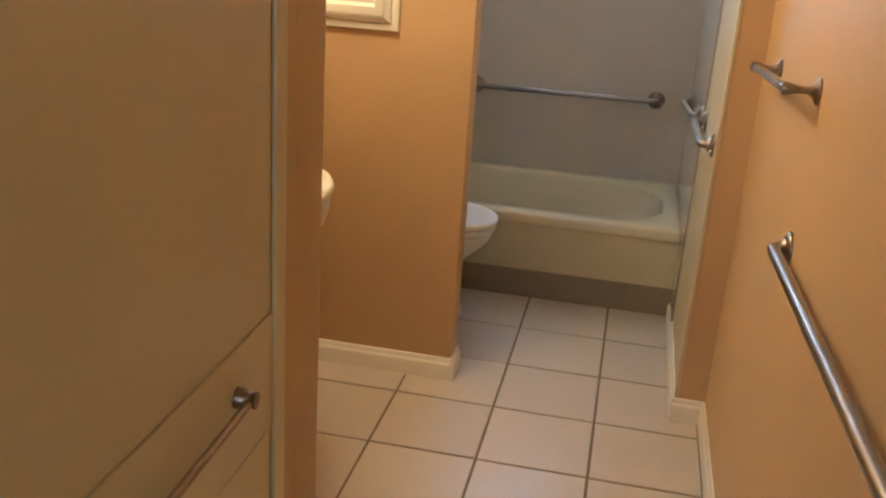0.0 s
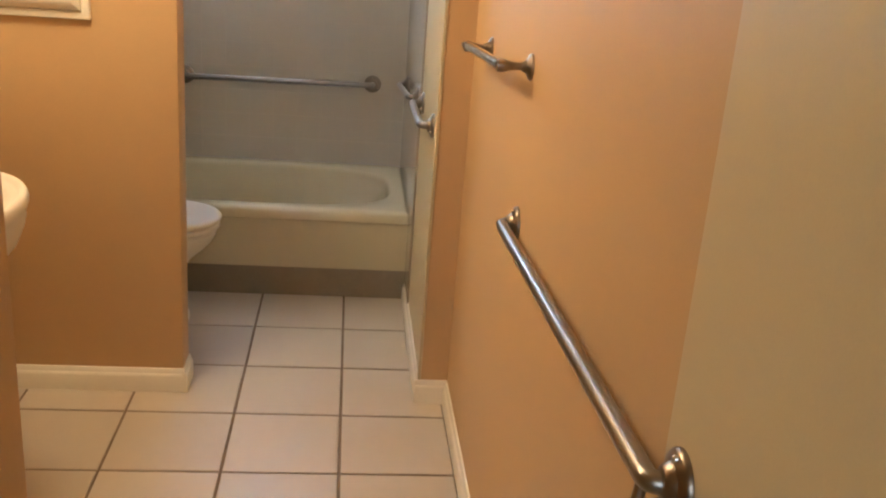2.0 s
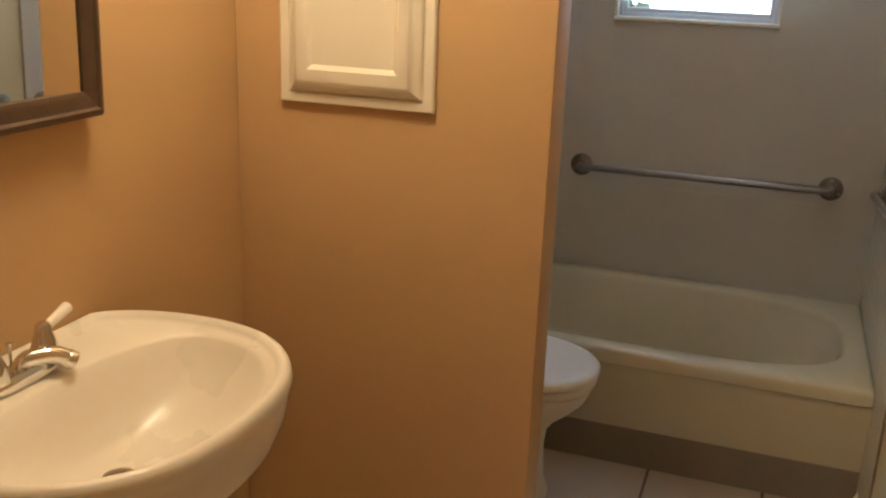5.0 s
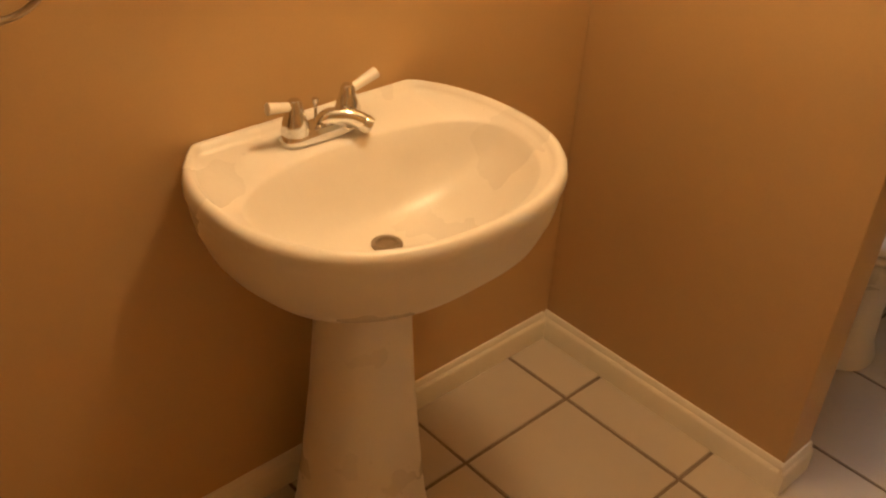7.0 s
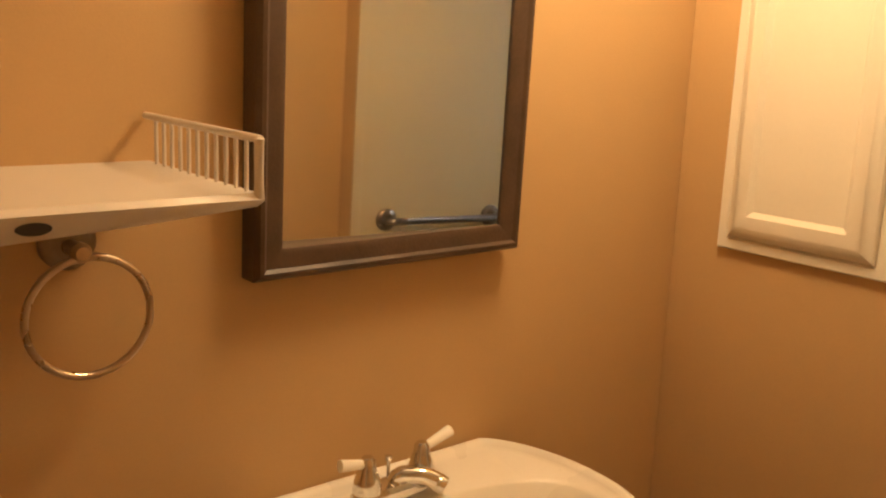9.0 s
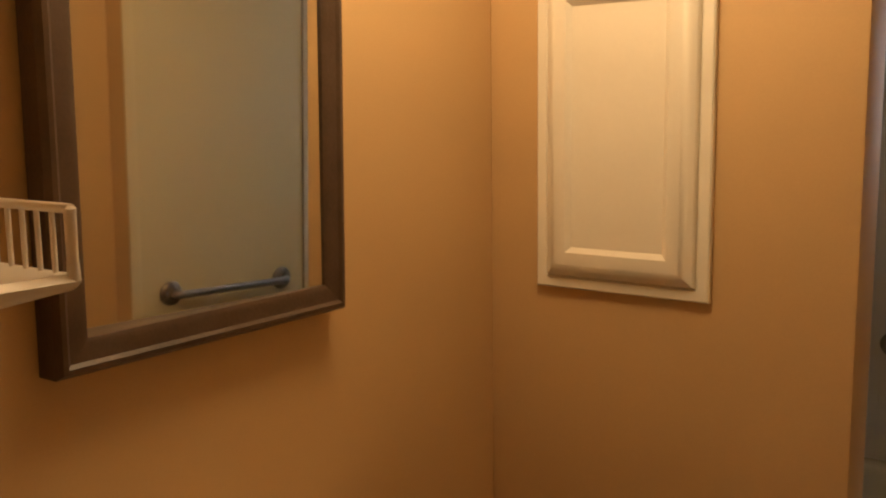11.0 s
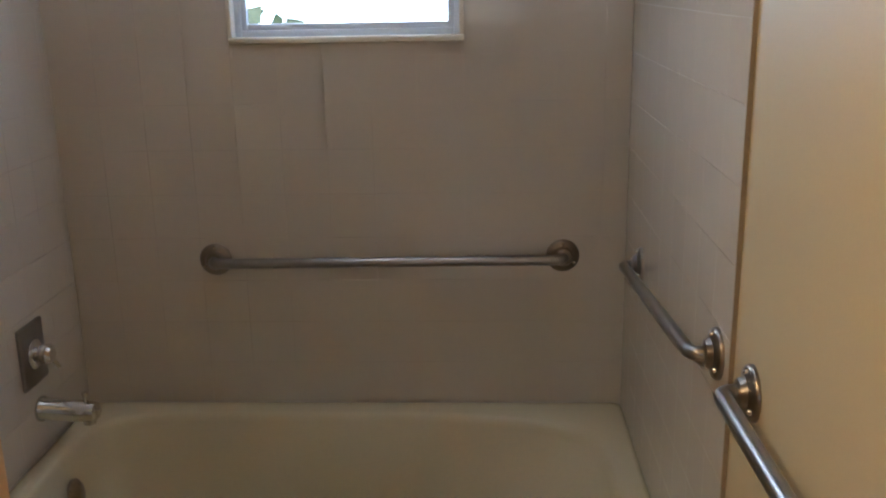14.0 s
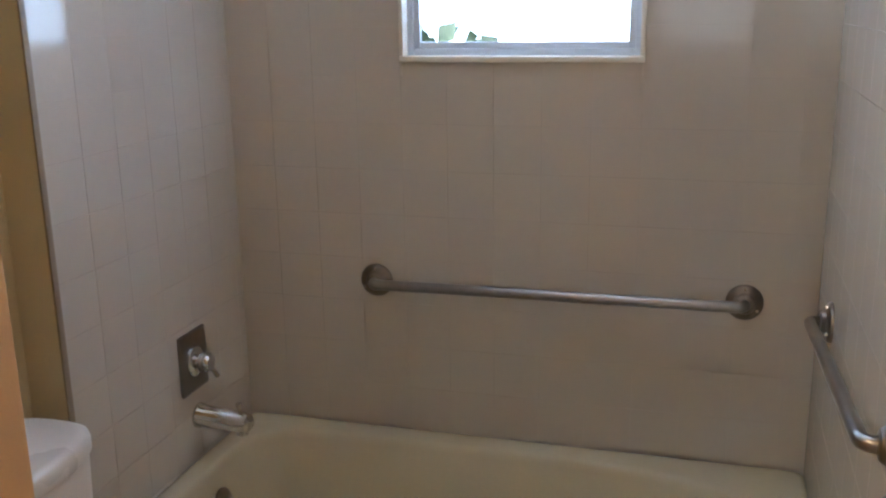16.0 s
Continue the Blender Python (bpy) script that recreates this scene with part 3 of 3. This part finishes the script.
def build_shelf():
    x1, y0, y1, z = -0.555, -1.540, -0.958, 1.358
    s = thing("wall_shelf", (XL, (y0 + y1) / 2, z), "white plastic shelf with a spindle gallery rail on the wall", "shelf")
    rings = []
    for y, th in ((y1, 0.010), (y1 - 0.006, 0.013), (y1 - 0.12, 0.022), (y1 - 0.28, 0.032), (y0, 0.034)):
        xo = x1 - 0.004 if y == y1 else x1
        rings.append([(XL, y, z - th * 0.6), (XL, y, z), (xo - 0.030, y, z), (xo - 0.008, y, z + 0.002), (xo, y, z - 0.004), (xo - 0.002, y, z - th * 0.7), (xo - 0.010, y, z - th), (xo - 0.030, y, z - th)])
    part("board", loft(rings, smooth=40), PLASTIC, s)
    # no hole is cut; a dark disc stands for the slot's shade
    slot = [[(x1 - 0.0018 + d, -1.190 + 0.016 * math.cos(t), z - 0.016 + 0.006 * math.sin(t)) for t in (2 * math.pi * k / 18 for k in range(18))] for d in (0.0, 0.003)]
    part("slot", loft(slot), DARK, s, "dark disc painted as the shaded slot in the shelf edge")
    top = z + 0.058
    y = y1 - 0.006
    part("rail", tube([(XL + 0.004, y, top), (x1 - 0.004, y, top)], 0.0045, 10), PLASTIC, s)
    for k in range(12):
        x = x1 - 0.010 - k * 0.024
        part("spindle", tube([(x, y, z - 0.002), (x, y, top)], 0.0026, 8), PLASTIC, s)
    part("corner_post", lathe([(0.006, 0), (0.005, 0.02), (0.0055, 0.058), (0.006, 0.062), (0, 0.066)], (x1 - 0.006, y, z - 0.004), (0, 0, 1), 12), PLASTIC, s)


build_shelf()


def build_ring():
    c = Vector((XL + 0.050, -1.058, 1.176))
    r = 0.076
    g = thing("towel_ring", (XL, -1.067, 1.262), "brushed nickel towel ring on the orange wall", "towel ring")
    part("rosette", lathe([(0.036, 0), (0.036, 0.004), (0.030, 0.010), (0.018, 0.014)], (XL, -1.067, 1.262), (1, 0, 0), 24), FLANGE, g)
    part("post", lathe([(0.011, 0.010), (0.009, 0.03), (0.012, 0.044), (0.013, 0.056), (0.008, 0.062), (0, 0.063)], (XL, -1.067, 1.258), (1, 0, 0), 18), NICKEL, g)
    part("ring", tube([c + Vector((0.004 * math.sin(a), r * math.cos(a), r * math.sin(a))) for a in (2 * math.pi * k / 56 for k in range(56))], 0.0048, 10, True), NICKEL, g)


build_ring()


# ---------------------------------------------------------------- toilet
def build_toilet():
    cy = 0.705
    t = thing("toilet", (XL, cy, 0), "white china toilet with its lid closed, beside the tub", "toilet")

    def egg(x0, x1, hy, z, n=56):
        cx, rx = x0 + (x1 - x0) * 0.42, None
        pts = []
        for i in range(n):
            a = 2 * math.pi * i / n
            c, q = math.cos(a), math.sin(a)
            r = (x1 - cx) if c > 0 else (cx - x0)
            pts.append((cx + r * math.copysign(abs(c) ** 0.95, c), cy + hy * math.copysign(abs(q) ** 0.9, q), z))
        return pts

    bowl = [egg(-0.64, -0.25, 0.120, 0.0), egg(-0.64, -0.248, 0.122, 0.02), egg(-0.63, -0.262, 0.108, 0.06), egg(-0.62, -0.268, 0.102, 0.16), egg(-0.62, -0.262, 0.106, 0.215),
            egg(-0.62, -0.240, 0.124, 0.250), egg(-0.62, -0.196, 0.152, 0.288), egg(-0.62, -0.162, 0.173, 0.322), egg(-0.62, -0.150, 0.180, 0.346), egg(-0.62, -0.147, 0.182, 0.360), egg(-0.62, -0.154, 0.176, 0.368)]
    part("bowl", loft(bowl), CHINA, t)
    seat = [egg(-0.60, -0.156, 0.172, 0.367), egg(-0.60, -0.142, 0.182, 0.370), egg(-0.60, -0.136, 0.187, 0.376), egg(-0.60, -0.136, 0.187, 0.386), egg(-0.60, -0.142, 0.182, 0.392), egg(-0.60, -0.156, 0.172, 0.393)]
    part("seat", loft(seat), CHINA, t)
    lid = [egg(-0.60, -0.152, 0.174, 0.395), egg(-0.60, -0.136, 0.186, 0.398), egg(-0.60, -0.130, 0.190, 0.404), egg(-0.60, -0.130, 0.190, 0.412), egg(-0.60, -0.136, 0.186, 0.419), egg(-0.59, -0.16, 0.165, 0.424)]
    part("lid", loft(lid), CHINA, t)
    part("hinge", box(-0.62, -0.585, cy - 0.09, cy + 0.09, 0.384, 0.416, 0.008), CHINA, t)
    part("pedestal_back", box(XL + 0.05, -0.55, cy - 0.11, cy + 0.11, 0.0, 0.39, 0.03, 3), CHINA, t)
    tank = [[(x, y, z) for x, y in outline((XL + 0.012 - 0.637) / 2, cy + 0.035, (-0.637 - XL - 0.012) / 2 * k, 0.226 * k, 3.2, 64)] for k, z in ((0.88, 0.385), (0.93, 0.40), (0.97, 0.50), (1.0, 0.658))]
    tk = part("tank", loft(tank), CHINA, t)
    lidt = [[(x, y, z) for x, y in outline((XL + 0.010 - 0.632) / 2, cy + 0.035, (-0.632 - XL - 0.010) / 2 * k, 0.230 * k, 3.2, 64)] for k, z in ((0.985, 0.660), (1.0, 0.664), (1.0, 0.682), (0.985, 0.691), (0.95, 0.696), (0.85, 0.698))]
    part("tank_lid", loft(lidt), CHINA, tk)
    part("flush_lever", tube([(-0.648, cy - 0.16, 0.60), (-0.625, cy - 0.16, 0.60), (-0.620, cy - 0.10, 0.595)], 0.006, 8), CHROME, tk, "chrome flush lever")


build_toilet()


# ---------------------------------------------------------------- tub fittings on the west wall
def build_valve():
    x = XW
    y, z = 1.462, 0.612
    v = thing("shower_valve", (x, y, z), "chrome square shower valve on the tiled wall", "faucet")
    part("escutcheon", box(x, x + 0.010, y - 0.056, y + 0.056, z - 0.072, z + 0.072, 0.006, 3), STEEL, v)
    part("knob", lathe([(0.014, 0.008), (0.014, 0.022), (0.021, 0.026), (0.023, 0.044), (0.018, 0.052), (0, 0.053)], (x, y, z), (1, 0, 0), 20), CHROME, v)
    part("lever", tube([(x + 0.040, y, z), (x + 0.046, y + 0.02, z - 0.028), (x + 0.048, y + 0.028, z - 0.042)], [0.006, 0.006, 0.007], 10), CHROME, v)
    part("stem_ring", lathe([(0.034, 0.009), (0.034, 0.013), (0.026, 0.018)], (x, y, z), (1, 0, 0), 20), CHROME, v)


def build_tub_spout():
    x, y, z = XW, 1.472, 0.474
    s = thing("tub_spout", (x, y, z), "chrome tub spout on the tiled wall", "faucet")
    part("body", lathe([(0.030, 0), (0.030, 0.008), (0.026, 0.014), (0.025, 0.10), (0.023, 0.128), (0.014, 0.136), (0, 0.137)], (x, y, z), (1, 0, -0.06), 22), CHROME, s)
    part("lip", lathe([(0.015, 0), (0.014, 0.022), (0.010, 0.023), (0.010, 0.010)], (x + 0.112, y, z - 0.014), (0, 0, -1), 16), CHROME, s)
    part("diverter", lathe([(0.004, 0), (0.004, 0.016), (0.008, 0.018), (0.008, 0.026), (0, 0.028)], (x + 0.108, y, z + 0.014), (0, 0, 1), 10), CHROME, s)


build_valve()
build_tub_spout()


# ---------------------------------------------------------------- open door with its bar
def build_door():
    x1, y0, y1 = XN + 0.037, YD + 0.02, -1.866
    x0 = x1 - 0.034
    d = tagged(new("door_1"), "cream panelled door standing open against the entry wall", "door", kind="structure")
    d.location = (x0, y0, 0.01)
    BASES[d.name] = Matrix.Translation((x0, y0, 0.01))
    part("slab", box(x0, x1 - 0.006, y0, y1, 0.01, 2.03, 0.002), DOOR, d)
    st = 0.030
    pieces = [(y1 - st, y1, 0.01, 2.03), (y0, y0 + st, 0.01, 2.03)]
    for z0, z1 in ((0.01, 0.20), (0.985, 1.118), (1.93, 2.03)):
        pieces.append((y0 + st, y1 - st, z0, z1))
    for a, b, c, e in pieces:
        tall = e - c > 1
        part("stile" if tall else "rail", box(x1 - 0.006, x1 if tall else x1 - 0.003, a, b, c, e, 0.0025 if tall else 0.001), DOOR, d)
    for c, e in ((0.235, 0.950), (1.153, 1.895)):
        part("panel", box(x1 - 0.006, x1 - 0.0042, y0 + st + 0.004, y1 - st - 0.004, c - 0.032, e + 0.032, 0.0012), DOOR, d)
    g = thing("door_bar", (x1, -1.95, 1.055), "thin dark metal bar on the open door", "towel bar")
    o = 0.012
    part("rail", tube([(x1 + o, -1.985, 1.066), (x1 + o, -2.50, 1.050)], 0.0045, 10), DULL, g)
    for y in (-1.99, -2.49):
        part("post", lathe([(0.011, -0.0045), (0.011, 0.004), (0.008, 0.010), (0.007, o), (0.009, o + 0.006), (0, o + 0.008)], (x1, y, 1.068 + (y + 1.95) * 0.032), (1, 0, 0), 14), DULL, g)


build_door()

# ---------------------------------------------------------------- floor tiles and wall tiles
TILE_MESH = {}


def tile_mesh(w, h, t, mat, bevel):
    key = (round(w, 4), round(h, 4), mat.name)
    if key not in TILE_MESH:
        bm = bmesh.new()
        rings = [[(sx * (w / 2 - b), sy * (h / 2 - b), z) for sx, sy in ((-1, -1), (1, -1), (1, 1), (-1, 1))] for b, z in ((0, -t), (0, -bevel), (bevel, 0))]
        bm.free()
        bm = loft(rings, False, True, smooth=None)
        me = bpy.data.meshes.new("tile")
        bm.to_mesh(me)
        bm.free()
        me.materials.append(mat)
        TILE_MESH[key] = me
    return TILE_MESH[key]


rnd = random.Random(11)
P = 0.33
for i in range(-3, 3):
    for j in range(-9, 6):
        x, y = (i + 0.5) * P, (j + 0.5) * P
        if x < -0.55 and y < YN - 0.2:
            continue
        ob = new("tile", tile_mesh(P - 0.009, P - 0.009, 0.004, TILE, 0.0015))
        ob.parent = floor
        ob.matrix_basis = pose(x, y, rnd.uniform(-0.0004, 0.0004), rnd.uniform(-0.05, 0.05), rnd.uniform(-0.05, 0.05), 0)


def wall_tiles(parent, u0, u1, z0, z1, place, hole=None):
    q, g = 0.108, 0.0006
    u = u0
    while u < u1 - 0.01:
        ue = min(u + q, u1)
        z = z0
        while z < z1 - 0.01:
            ze = min(z + q, z1)
            cells = [(u, ue, z, ze)]
            if hole and ue > hole[0] and u < hole[1] and ze > hole[2] and z < hole[3]:
                cells = [(u, hole[0], z, ze), (hole[1], ue, z, ze), (max(u, hole[0]), min(ue, hole[1]), z, hole[2]), (max(u, hole[0]), min(ue, hole[1]), hole[3], ze)]
            for a, b, c, e in cells:
                if b - a > 0.008 and e - c > 0.008:
                    ob = new("tile", tile_mesh(b - a - g, e - c - g, 0.0012, WTILE, 0.0003))
                    ob.parent = parent
                    ob.matrix_basis = place((a + b) / 2, (c + e) / 2) @ pose(0, 0, 0, rnd.uniform(-.04, .04), rnd.uniform(-.04, .04), 0)
            z = ze
        u = ue


north = bpy.data.objects["wall_north"]
wall_tiles(north, XW, XA - 0.006, RIM - 0.004, H, lambda u, z: pose(u, YB, z, 90, 0, 0), (WX0, WX1, WZ0, WZ1))
wall_tiles(bpy.data.objects["tile_backing_west"], SEAM_W, YB, RIM - 0.004, H, lambda u, z: pose(XW, u, z, 90, 0, 90))
wall_tiles(bpy.data.objects["tile_backing_east"], SEAM_E, YB, RIM - 0.004 - 0.324, H, lambda u, z: pose(XA - 0.006, u, z, 90, 0, -90))
